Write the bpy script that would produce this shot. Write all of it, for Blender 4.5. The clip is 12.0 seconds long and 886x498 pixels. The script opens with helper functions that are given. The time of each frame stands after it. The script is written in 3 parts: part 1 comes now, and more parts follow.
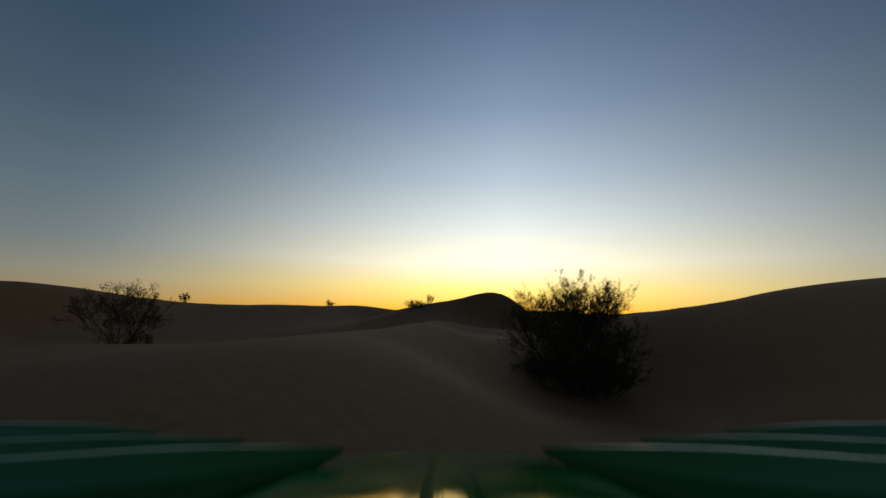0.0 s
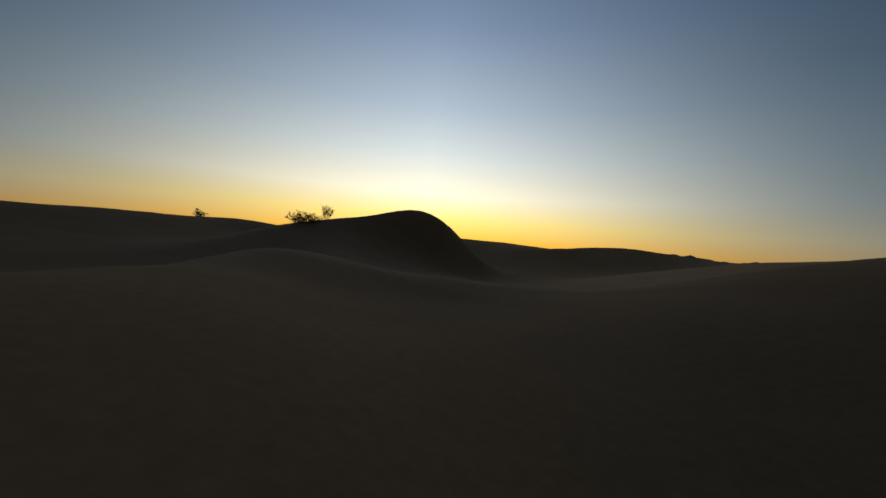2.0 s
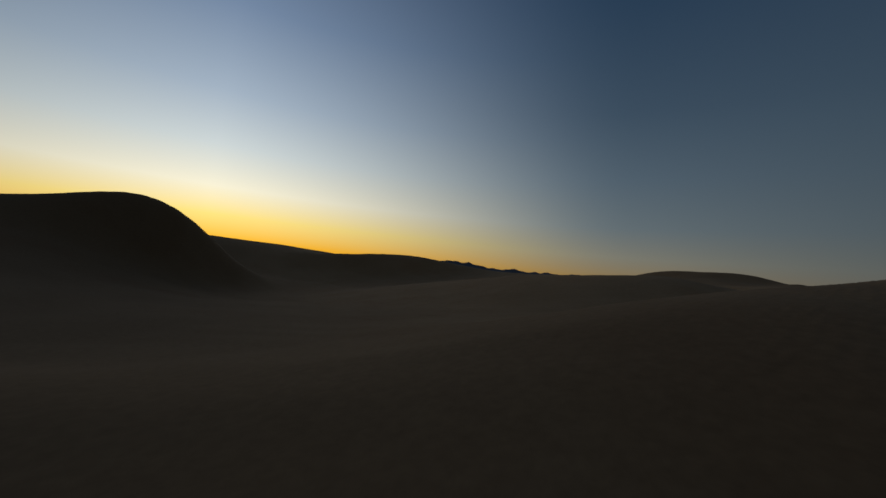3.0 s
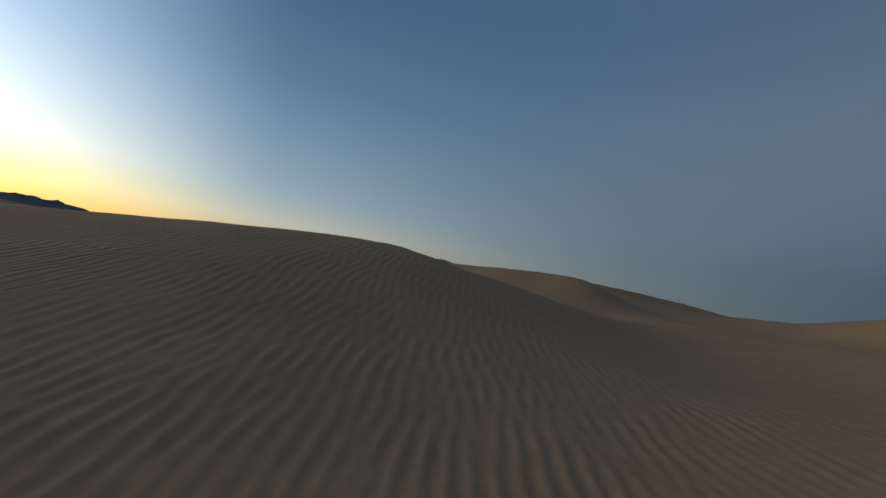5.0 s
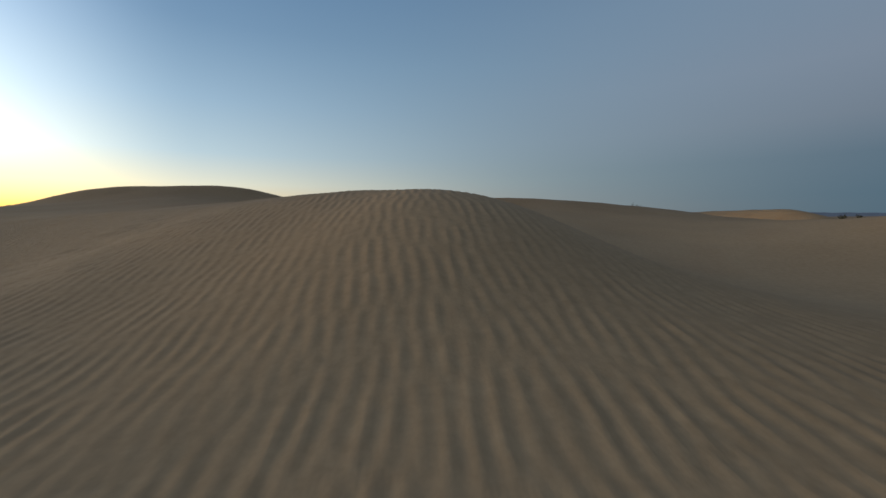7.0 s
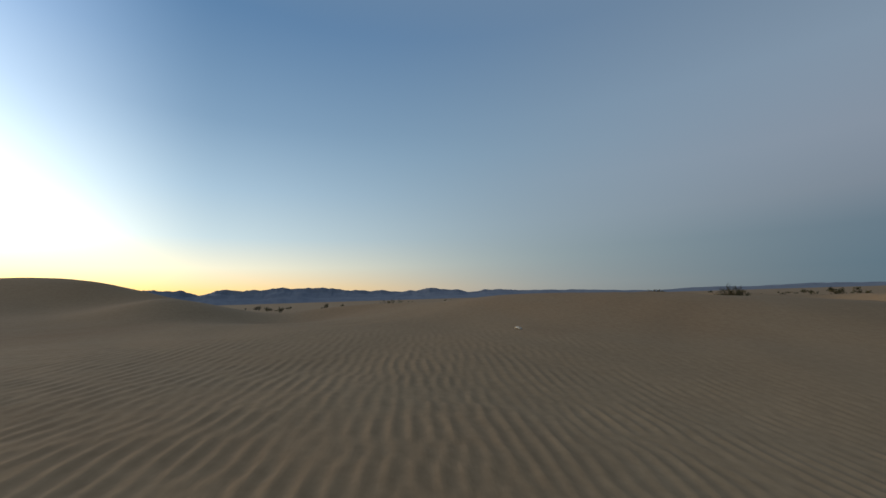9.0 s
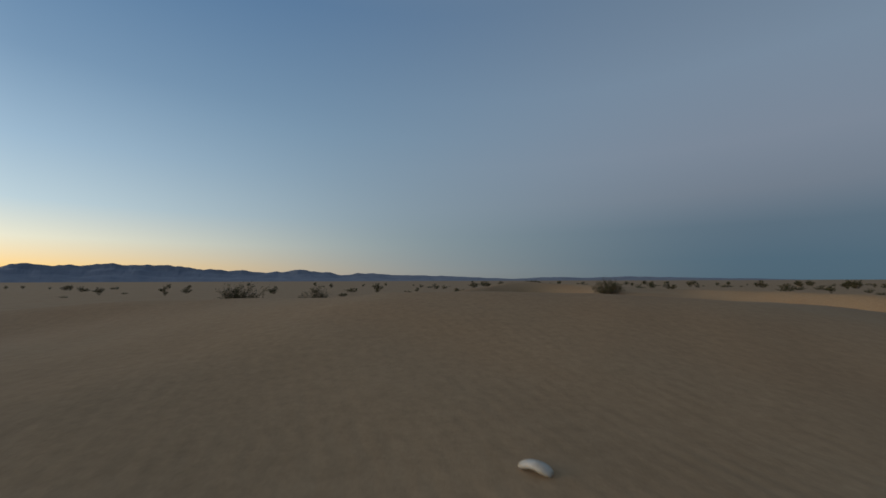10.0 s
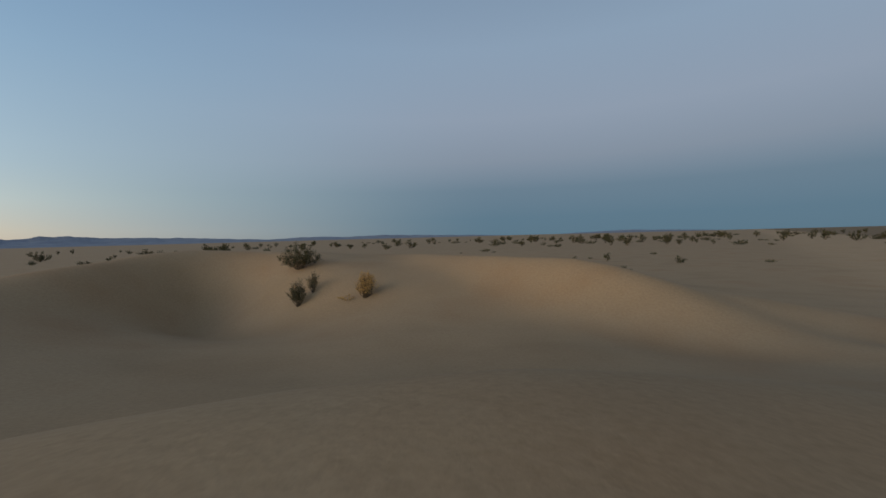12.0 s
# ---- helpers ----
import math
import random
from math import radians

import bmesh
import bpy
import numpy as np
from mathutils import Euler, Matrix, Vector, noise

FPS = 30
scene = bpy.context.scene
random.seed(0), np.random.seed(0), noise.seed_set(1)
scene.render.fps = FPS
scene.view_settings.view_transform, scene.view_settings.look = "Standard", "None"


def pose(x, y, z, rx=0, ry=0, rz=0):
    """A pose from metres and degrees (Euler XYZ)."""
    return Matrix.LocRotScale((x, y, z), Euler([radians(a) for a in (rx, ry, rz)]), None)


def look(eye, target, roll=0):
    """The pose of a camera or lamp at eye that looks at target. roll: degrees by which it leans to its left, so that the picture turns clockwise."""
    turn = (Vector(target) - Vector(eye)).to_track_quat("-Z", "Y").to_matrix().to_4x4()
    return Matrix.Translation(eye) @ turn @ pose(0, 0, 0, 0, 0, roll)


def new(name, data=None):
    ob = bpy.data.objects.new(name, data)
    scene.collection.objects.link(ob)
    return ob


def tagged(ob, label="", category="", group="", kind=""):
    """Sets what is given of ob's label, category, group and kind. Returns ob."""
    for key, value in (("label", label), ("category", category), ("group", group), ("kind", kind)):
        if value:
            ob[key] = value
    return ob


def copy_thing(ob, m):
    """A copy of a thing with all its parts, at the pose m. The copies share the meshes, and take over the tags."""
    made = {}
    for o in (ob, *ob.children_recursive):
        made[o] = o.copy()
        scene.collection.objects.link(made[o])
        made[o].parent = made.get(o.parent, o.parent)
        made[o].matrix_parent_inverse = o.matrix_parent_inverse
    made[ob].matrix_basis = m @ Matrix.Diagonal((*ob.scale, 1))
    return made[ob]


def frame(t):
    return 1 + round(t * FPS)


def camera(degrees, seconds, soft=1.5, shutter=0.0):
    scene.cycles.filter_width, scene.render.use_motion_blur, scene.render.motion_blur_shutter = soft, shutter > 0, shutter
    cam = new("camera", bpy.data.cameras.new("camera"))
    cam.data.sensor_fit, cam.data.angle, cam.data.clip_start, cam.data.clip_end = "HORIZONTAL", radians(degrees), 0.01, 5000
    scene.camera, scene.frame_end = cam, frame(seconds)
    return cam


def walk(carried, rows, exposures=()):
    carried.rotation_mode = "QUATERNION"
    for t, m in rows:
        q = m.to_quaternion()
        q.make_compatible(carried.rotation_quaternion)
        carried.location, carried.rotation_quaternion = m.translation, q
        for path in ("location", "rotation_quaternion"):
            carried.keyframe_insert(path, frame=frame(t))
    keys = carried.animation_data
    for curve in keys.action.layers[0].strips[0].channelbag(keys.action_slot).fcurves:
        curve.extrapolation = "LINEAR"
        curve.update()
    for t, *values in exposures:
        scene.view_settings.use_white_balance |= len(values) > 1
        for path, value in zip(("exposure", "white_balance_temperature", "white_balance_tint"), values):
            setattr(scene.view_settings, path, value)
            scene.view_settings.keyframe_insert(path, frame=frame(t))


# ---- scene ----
cam = camera(95.0, 12.0, soft=1.5, shutter=0.12)
PATH = [
    (0.0, pose(-0.108, -3.797, 1.705, 100.48, -1.60, 1.02)),
    (0.5, pose(0.039, 1.551, 2.002, 95.82, 1.85, 6.79)),
    (1.0, pose(-0.166, 5.809, 1.735, 95.65, -0.52, 6.14)),
    (1.5, pose(0.121, 9.372, 1.921, 94.38, -3.08, -0.01)),
    (2.0, pose(0.783, 12.826, 2.050, 90.70, -4.63, -10.83)),
    (2.5, pose(3.664, 15.122, 2.267, 91.53, -5.05, -21.28)),
    (3.0, pose(5.317, 17.698, 2.599, 93.76, -5.62, -38.71)),
    (3.2, pose(6.168, 18.855, 2.742, 93.24, -6.01, -43.51)),
    (3.6, pose(8.547, 21.254, 3.041, 87.52, -3.25, -52.18)),
    (4.0, pose(11.364, 23.306, 2.987, 84.71, -4.33, -61.97)),
    (4.4, pose(14.488, 24.825, 2.865, 87.45, -7.04, -72.85)),
    (4.8, pose(17.848, 25.578, 2.750, 92.93, -8.04, -82.89)),
    (5.0, pose(19.621, 25.436, 3.031, 94.63, -8.73, -86.51)),
    (5.5, pose(24.365, 24.312, 3.346, 104.91, -3.12, -98.58)),
    (6.0, pose(29.092, 23.229, 3.721, 101.88, 1.74, -105.44)),
    (6.5, pose(33.129, 21.823, 3.991, 93.32, 2.49, -100.67)),
    (7.0, pose(35.954, 20.086, 3.893, 85.81, 0.49, -93.83)),
    (7.2, pose(37.366, 19.779, 3.859, 84.25, -3.08, -92.75)),
    (7.6, pose(40.703, 19.547, 5.085, 83.64, -4.61, -93.49)),
    (8.0, pose(44.157, 19.468, 5.610, 87.76, -2.26, -93.48)),
    (8.4, pose(47.659, 19.424, 5.434, 93.70, 0.89, -92.59)),
    (8.8, pose(51.075, 19.404, 5.389, 97.20, 2.43, -92.02)),
    (9.0, pose(52.581, 19.404, 5.400, 96.87, 1.71, -92.09)),
    (9.5, pose(55.969, 19.323, 5.627, 94.32, -1.33, -98.72)),
    (10.0, pose(59.260, 18.713, 5.682, 94.40, 0.17, -109.82)),
    (10.5, pose(61.482, 17.236, 5.862, 94.90, 2.93, -121.57)),
    (11.0, pose(63.362, 13.973, 6.194, 92.07, 5.03, -131.72)),
    (11.5, pose(64.734, 9.248, 6.357, 89.17, 4.86, -139.67)),
    (12.0, pose(66.742, 5.611, 6.094, 88.22, 1.45, -142.62)),
]

EXPOSURES = [(0.0, -1.58, 6900, 10), (0.5, -1.82, 6700, 10), (1.0, -1.72, 6850, 10), (2.0, -1.74, 6750, 10), (3.0, -2.03, 6500, 10), (3.6, -1.5, 6500, 10), (4.8, -0.75, 6250, 9),
             (5.5, -0.28, 6150, 9), (6.0, -0.15, 6250, 9), (6.5, -0.12, 6400, 9), (7.2, 0.15, 6500, 9), (8.8, 0.33, 6800, 10), (9.5, 0.06, 6750, 10), (10.5, 0.05, 6500, 10),
             (11.0, 0.3, 6600, 10), (12.0, 0.52, 6650, 10)]
walk(cam, PATH, EXPOSURES)

# ---- sky and light ----
SUN_AZ = radians(8)


def ramp(nt, stops, interp="EASE"):
    n = nt.nodes.new("ShaderNodeValToRGB")
    n.color_ramp.interpolation = interp
    els = n.color_ramp.elements
    while len(els) < len(stops):
        els.new(0.5)
    for e, (p, c) in zip(els, stops):
        e.position, e.color = p, (*c, 1)
    return n


def math_node(nt, op, a, b=None, clamp=False):
    n = nt.nodes.new("ShaderNodeMath")
    n.operation, n.use_clamp = op, clamp
    for i, v in enumerate((a, b)):
        if v is None:
            continue
        if isinstance(v, (int, float)):
            n.inputs[i].default_value = v
        else:
            nt.links.new(v, n.inputs[i])
    return n.outputs[0]


def build_sky():
    w = bpy.data.worlds.new("dusk_sky")
    scene.world = w
    w.use_nodes = True
    nt = w.node_tree
    nt.nodes.clear()
    co = nt.nodes.new("ShaderNodeTexCoord")
    sep = nt.nodes.new("ShaderNodeSeparateXYZ")
    nt.links.new(co.outputs["Generated"], sep.inputs[0])
    x, y, z = sep.outputs
    # elevation 0..1 (1 = zenith), square-rooted so that the ramp is fine near the horizon
    el = math_node(nt, "POWER", math_node(nt, "MAXIMUM", z, 0.0), 0.5)
    ln = math_node(nt, "SQRT", math_node(nt, "MAXIMUM", math_node(nt, "ADD", math_node(nt, "MULTIPLY", x, x), math_node(nt, "MULTIPLY", y, y)), 1e-6))
    dot = math_node(nt, "ADD", math_node(nt, "MULTIPLY", x, math.sin(SUN_AZ)), math_node(nt, "MULTIPLY", y, math.cos(SUN_AZ)))
    ang = math_node(nt, "DIVIDE", math_node(nt, "ARCCOSINE", math_node(nt, "DIVIDE", dot, ln)), math.pi)
    # columns of the sky: towards the sunset, 45 degrees off it, square to it, and away from it
    columns = [
        ramp(nt, [(0.0, (4.42, 1.45, 0.01)), (0.18, (4.42, 2.15, 0.07)), (0.29, (4.42, 3.35, 0.95)), (0.38, (4.0, 3.75, 2.85)), (0.48, (2.6, 2.85, 2.85)),
                  (0.58, (1.55, 1.9, 2.3)), (0.70, (0.72, 1.02, 1.52)), (0.80, (0.34, 0.52, 0.88)), (0.88, (0.118, 0.184, 0.287)), (1.0, (0.172, 0.196, 0.256))], "LINEAR"),
        ramp(nt, [(0.0, (1.12, 0.52, 0.10)), (0.17, (1.12, 0.75, 0.28)), (0.28, (0.90, 0.87, 0.68)), (0.38, (0.54, 0.68, 0.75)), (0.50, (0.345, 0.50, 0.65)),
                  (0.62, (0.185, 0.31, 0.47)), (0.76, (0.085, 0.185, 0.345)), (0.88, (0.118, 0.184, 0.287)), (1.0, (0.172, 0.196, 0.256))], "LINEAR"),
        ramp(nt, [(0.0, (0.32, 0.30, 0.26)), (0.16, (0.33, 0.35, 0.335)), (0.30, (0.28, 0.35, 0.375)), (0.42, (0.235, 0.325, 0.395)), (0.58, (0.172, 0.275, 0.385)),
                  (0.75, (0.100, 0.188, 0.320)), (0.88, (0.118, 0.184, 0.287)), (1.0, (0.172, 0.196, 0.256))], "LINEAR"),
        ramp(nt, [(0.0, (0.072, 0.126, 0.17)), (0.20, (0.076, 0.133, 0.182)), (0.33, (0.098, 0.150, 0.20)), (0.42, (0.156, 0.196, 0.250)), (0.52, (0.186, 0.232, 0.300)),
                  (0.64, (0.174, 0.24, 0.325)), (0.76, (0.13, 0.193, 0.28)), (0.88, (0.118, 0.184, 0.287)), (1.0, (0.172, 0.196, 0.256))], "LINEAR"),
    ]
    for r in columns:
        nt.links.new(el, r.inputs[0])

    def mix(f, a, b):
        m = nt.nodes.new("ShaderNodeMix")
        m.data_type = "RGBA"
        nt.links.new(f, m.inputs["Factor"])
        nt.links.new(a, m.inputs["A"])
        nt.links.new(b, m.inputs["B"])
        return m.outputs["Result"]

    def smooth(v, lo, hi):
        n = nt.nodes.new("ShaderNodeMapRange")
        n.interpolation_type = "SMOOTHSTEP"
        nt.links.new(v, n.inputs[0])
        n.inputs[1].default_value, n.inputs[2].default_value = lo, hi
        return n.outputs[0]

    def fall(v, lo, hi):
        """Like smooth, but an even fall in stops between columns four times apart."""
        n = nt.nodes.new("ShaderNodeMapRange")
        n.interpolation_type = "SMOOTHSTEP"
        nt.links.new(v, n.inputs[0])
        for i, q in enumerate((lo, hi, 1.0, 0.0)):
            n.inputs[i + 1].default_value = q
        p = math_node(nt, "POWER", 4.0, n.outputs[0])
        return math_node(nt, "SUBTRACT", 4 / 3, math_node(nt, "DIVIDE", p, 3.0), True)

    c = mix(smooth(ang, -0.03, 0.31), columns[0].outputs[0], columns[1].outputs[0])
    c = mix(fall(ang, 0.23, 0.60), c, columns[2].outputs[0])
    c = mix(smooth(ang, 0.40, 0.80), c, columns[3].outputs[0])
    bg = nt.nodes.new("ShaderNodeBackground")
    nt.links.new(c, bg.inputs[0])
    bg.inputs[1].default_value = 1.0
    out = nt.nodes.new("ShaderNodeOutputWorld")
    nt.links.new(bg.outputs[0], out.inputs[0])


build_sky()
# the afterglow: a very soft warm light from where the sun has set
glow = bpy.data.lights.new("afterglow_sun", "SUN")
glow.energy, glow.angle, glow.color = 0.34, radians(35), (1.0, 0.66, 0.40)
glow_ob = new("afterglow_sun", glow)
glow_ob.matrix_basis = look((0, 0, 50), (-50 * math.sin(SUN_AZ), -50 * math.cos(SUN_AZ), 50 - 50 * math.tan(radians(10))))


# ---- materials ----
def material(name, rough=0.9):
    m = bpy.data.materials.new(name)
    m.use_nodes = True
    nt = m.node_tree
    bsdf = nt.nodes["Principled BSDF"]
    bsdf.inputs["Roughness"].default_value = rough
    return m, nt, bsdf


def noise_node(nt, vec, scale, detail=3.0, rough=0.55):
    n = nt.nodes.new("ShaderNodeTexNoise")
    n.inputs["Scale"].default_value, n.inputs["Detail"].default_value, n.inputs["Roughness"].default_value = scale, detail, rough
    nt.links.new(vec, n.inputs["Vector"])
    return n.outputs[0]


def sand_material():
    m, nt, bsdf = material("dune_sand", 0.95)
    bsdf.inputs["Specular IOR Level"].default_value = 0.12
    pos = nt.nodes.new("ShaderNodeNewGeometry").outputs["Position"]
    # broad drifts of paler and redder sand, then grain
    r = ramp(nt, [(0.30, (0.261, 0.166, 0.088)), (0.52, (0.301, 0.196, 0.107)), (0.72, (0.271, 0.162, 0.083))], "LINEAR")
    nt.links.new(noise_node(nt, pos, 0.13, 5), r.inputs[0])
    g = ramp(nt, [(0.25, (0.82, 0.80, 0.78)), (0.75, (1.12, 1.12, 1.12))], "LINEAR")
    nt.links.new(noise_node(nt, pos, 9.0, 6, 0.7), g.inputs[0])
    mul = nt.nodes.new("ShaderNodeMix")
    mul.data_type, mul.blend_type = "RGBA", "MULTIPLY"
    mul.inputs["Factor"].default_value = 1.0
    nt.links.new(r.outputs[0], mul.inputs["A"])
    nt.links.new(g.outputs[0], mul.inputs["B"])
    # wind ripples: crests that run roughly east and west, wander, fork and die out
    mp = nt.nodes.new("ShaderNodeMapping")
    mp.inputs["Rotation"].default_value = (0, 0, radians(6))
    mp.inputs["Scale"].default_value = (0.75, 1.0, 0.2)
    nt.links.new(pos, mp.inputs[0])
    warp = nt.nodes.new("ShaderNodeVectorMath")
    warp.operation = "MULTIPLY_ADD"
    nz = nt.nodes.new("ShaderNodeTexNoise")
    nz.inputs["Scale"].default_value, nz.inputs["Detail"].default_value = 0.30, 2
    nt.links.new(pos, nz.inputs["Vector"])
    nt.links.new(nz.outputs["Color"], warp.inputs[0])
    warp.inputs[1].default_value = (1.2, 1.2, 0)
    nt.links.new(mp.outputs[0], warp.inputs[2])
    wv = nt.nodes.new("ShaderNodeTexWave")
    wv.bands_direction = "Y"
    wv.inputs["Scale"].default_value, wv.inputs["Distortion"].default_value = 3.2, 7.0
    wv.inputs["Detail"].default_value, wv.inputs["Detail Scale"].default_value, wv.inputs["Detail Roughness"].default_value = 2.0, 0.95, 0.55
    nt.links.new(warp.outputs[0], wv.inputs[0])
    msk = ramp(nt, [(0.32, (0.70, 0.70, 0.70)), (0.55, (1, 1, 1))], "LINEAR")
    nt.links.new(noise_node(nt, pos, 0.07, 2), msk.inputs[0])
    # the rippled belt between two smooth, packed stretches
    px = nt.nodes.new("ShaderNodeSeparateXYZ")
    nt.links.new(pos, px.inputs[0])

    def step(lo, hi, a, b, way=0):
        n = nt.nodes.new("ShaderNodeMapRange")
        n.interpolation_type = "SMOOTHSTEP"
        nt.links.new(px.outputs[way], n.inputs[0])
        for i, v in enumerate((lo, hi, a, b)):
            n.inputs[i + 1].default_value = v
        return n.outputs[0]

    belt = math_node(nt, "MULTIPLY", step(4, 18, 0.06, 1.0), step(50, 61, 1.0, 0.08))
    # light level painted into the colour: darkest at the start, brightest in the belt
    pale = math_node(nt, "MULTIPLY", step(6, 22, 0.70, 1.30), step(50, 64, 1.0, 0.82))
    light_tint = nt.nodes.new("ShaderNodeVectorMath")
    light_tint.operation = "SCALE"
    nt.links.new(mul.outputs["Result"], light_tint.inputs[0])
    nt.links.new(pale, light_tint.inputs["Scale"])
    nt.links.new(light_tint.outputs[0], bsdf.inputs["Base Color"])
    belt = math_node(nt, "MULTIPLY", belt, step(12, 20, 0.25, 1.0, 1))
    # where the ripples are modelled in the sheet itself, the relief is left to it
    modelled = math_node(nt, "MULTIPLY", step(RIPPLE_Y[0], RIPPLE_Y[0] + 2, 0.0, 1.0, 1), step(RIPPLE_Y[1] - 2, RIPPLE_Y[1], 1.0, 0.0, 1))
    belt = math_node(nt, "MULTIPLY", belt, math_node(nt, "SUBTRACT", 1.0, modelled))
    gaps = nt.nodes.new("ShaderNodeMapRange")
    nt.links.new(noise_node(nt, mp.outputs[0], 1.7, 3), gaps.inputs[0])
    for i, v in enumerate((0.36, 0.62, 0.18, 1.0)):
        gaps.inputs[i + 1].default_value = v
    crest = math_node(nt, "MULTIPLY", wv.outputs["Fac"], gaps.outputs[0])
    hgt = math_node(nt, "MULTIPLY", math_node(nt, "MULTIPLY", crest, msk.outputs[0]), belt)
    hgt = math_node(nt, "ADD", hgt, math_node(nt, "MULTIPLY", noise_node(nt, pos, 2.2, 7, 0.7), 0.5))
    bp = nt.nodes.new("ShaderNodeBump")
    bp.inputs["Strength"].default_value, bp.inputs["Distance"].default_value = 1.0, 0.0205
    nt.links.new(hgt, bp.inputs["Height"])
    nt.links.new(bp.outputs[0], bsdf.inputs["Normal"])
    return m


RIPPLE_X, RIPPLE_Y = (6.0, 66.0), (13.0, 30.5)
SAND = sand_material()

# ---- the dunes: one sheet of sand to the horizon ----
DUNES = []


def dune(cx, cy, across, along, turn, height):
    """A rounded dune, or a hollow where height is below zero: its centre, its half-widths and the way its length points."""
    DUNES.append((cx, cy, across, along, turn, height))


dune(7.74, 56.71, 6.98, 2.40, 2.739, 4.71)
dune(-2.11, 55.14, 10.97, 19.67, 0.082, 4.57)
dune(-29.99, 78.31, 34.71, 14.44, 1.895, 4.58)
dune(15.08, 14.76, 7.97, 7.14, 0.277, 3.72)
dune(16.26, 79.15, 9.99, 43.54, 1.967, 4.75)
dune(35.72, 65.28, 2.40, 10.69, 1.891, 1.86)
dune(-1.50, 14.85, 2.40, 23.91, 0.002, 1.03)
dune(0.60, 43.67, 34.68, 9.02, 2.555, -1.32)
dune(28.63, 19.51, 11.36, 26.47, 1.390, 1.93)
dune(38.14, 28.44, 19.25, 9.46, 0.213, 1.84)
dune(25.92, 35.42, 14.31, 5.77, 1.298, 1.32)
dune(64.21, 47.12, 16.96, 27.16, 1.694, 4.32)
dune(40.92, 22.21, 29.27, 7.06, 1.153, 1.91)
dune(38.78, 20.76, 3.80, 4.44, 1.975, -1.38)
dune(37.44, -8.49, 13.85, 21.80, 2.503, 3.88)
dune(38.75, 29.95, 7.21, 8.24, 1.827, -2.41)
dune(63.67, 7.48, 32.20, 11.90, 1.025, 2.26)
dune(68.20, 19.48, 3.04, 11.50, 0.478, 0.67)
dune(78.66, 14.57, 5.14, 9.25, 0.601, 2.39)
dune(70.90, 14.26, 37.96, 16.10, 2.093, 2.29)
dune(79.09, 0.08, 13.25, 5.63, 3.073, -1.03)
dune(72.76, -12.97, 5.04, 26.13, 2.935, 0.71)
dune(90.20, -8.53, 6.60, 4.24, 2.868, 1.75)
dune(28.59, 21.67, 6.66, 3.80, 0.487, -1.12)
dune(11.09, 12.51, 13.04, 4.93, 2.454, -2.54)
dune(-36.20, 26.93, 23.63, 3.11, 1.513, 3.96)
dune(88.93, 17.02, 11.21, 34.09, 2.023, 1.86)
dune(79.47, 14.69, 10.73, 4.71, 2.107, -2.43)
dune(85.45, -7.94, 33.98, 6.21, 2.742, -2.60)
dune(76.84, -17.91, 15.44, 2.40, 0.244, 1.52)
dune(81.10, -8.50, 6.37, 7.58, 0.118, 1.40)
dune(101.97, -12.45, 23.96, 22.63, 2.522, 5.19)
dune(97.52, -7.21, 3.80, 4.01, 2.129, -2.31)
dune(1.60, 22.46, 3.46, 2.40, 3.082, 0.63)
dune(16.44, 16.25, 2.69, 36.17, 0.838, 0.32)
dune(41.26, 1.55, 2.40, 7.51, 1.554, 1.76)
dune(70.81, 29.75, 10.62, 2.45, 1.560, 1.29)
dune(67.62, 28.52, 2.40, 2.40, 1.127, 0.95)
dune(70.00, 46.15, 5.37, 2.40, 1.603, 0.95)
dune(70.30, 40.06, 5.15, 10.47, 0.827, 1.10)
dune(72.13, 30.58, 3.80, 3.80, 1.165, -0.54)
dune(42.29, 26.65, 3.80, 7.61, 0.804, -1.03)
dune(42.14, 30.96, 4.13, 11.11, 0.743, -0.29)
dune(45.03, 12.55, 5.46, 7.00, 2.331, -1.58)
dune(75.22, -5.33, 5.16, 10.53, 1.335, -1.43)
dune(75.36, 34.81, 5.48, 8.53, 0.902, 1.04)
dune(70.93, 26.47, 3.80, 4.30, 3.038, -1.42)
dune(68.43, 1.60, 2.40, 7.13, 0.869, 0.32)
dune(67.51, -19.66, 4.10, 8.32, 1.378, 1.86)
dune(91.34, -6.85, 3.80, 7.42, 1.288, -2.15)
dune(69.53, 20.91, 3.80, 3.80, 1.442, -0.48)
dune(98.26, 10.98, 5.38, 6.23, 1.189, 0.88)
dune(70.32, -4.13, 4.01, 5.90, 0.319, -0.48)
dune(-5.49, 2.17, 6.46, 7.93, 0.534, 1.22)
dune(100.74, -1.95, 3.62, 6.84, 2.624, 2.68)
dune(40.88, 19.70, 2.40, 3.76, 1.880, 0.82)


def ground_z(x, y):
    x, y = np.asarray(x, float), np.asarray(y, float)
    z = np.zeros(np.broadcast(x, y).shape)
    for cx, cy, a, b, g, h in DUNES:
        s, c = math.sin(g), math.cos(g)
        dx, dy = x - cx, y - cy
        z = z + h * np.exp(-((dx * c - dy * s) / a) ** 2 - ((dx * s + dy * c) / b) ** 2)
    # shallow hummocks that the wind leaves everywhere
    z = z + 0.030 * np.sin(0.83 * x + 1.7 * np.sin(0.31 * y)) * np.sin(0.71 * y + 1.3 * np.sin(0.27 * x + 1.0))
    return z + 0.012 * np.sin(2.1 * x + 1.9 * np.sin(0.9 * y)) * np.sin(1.7 * y + 1.5 * np.sin(0.8 * x))


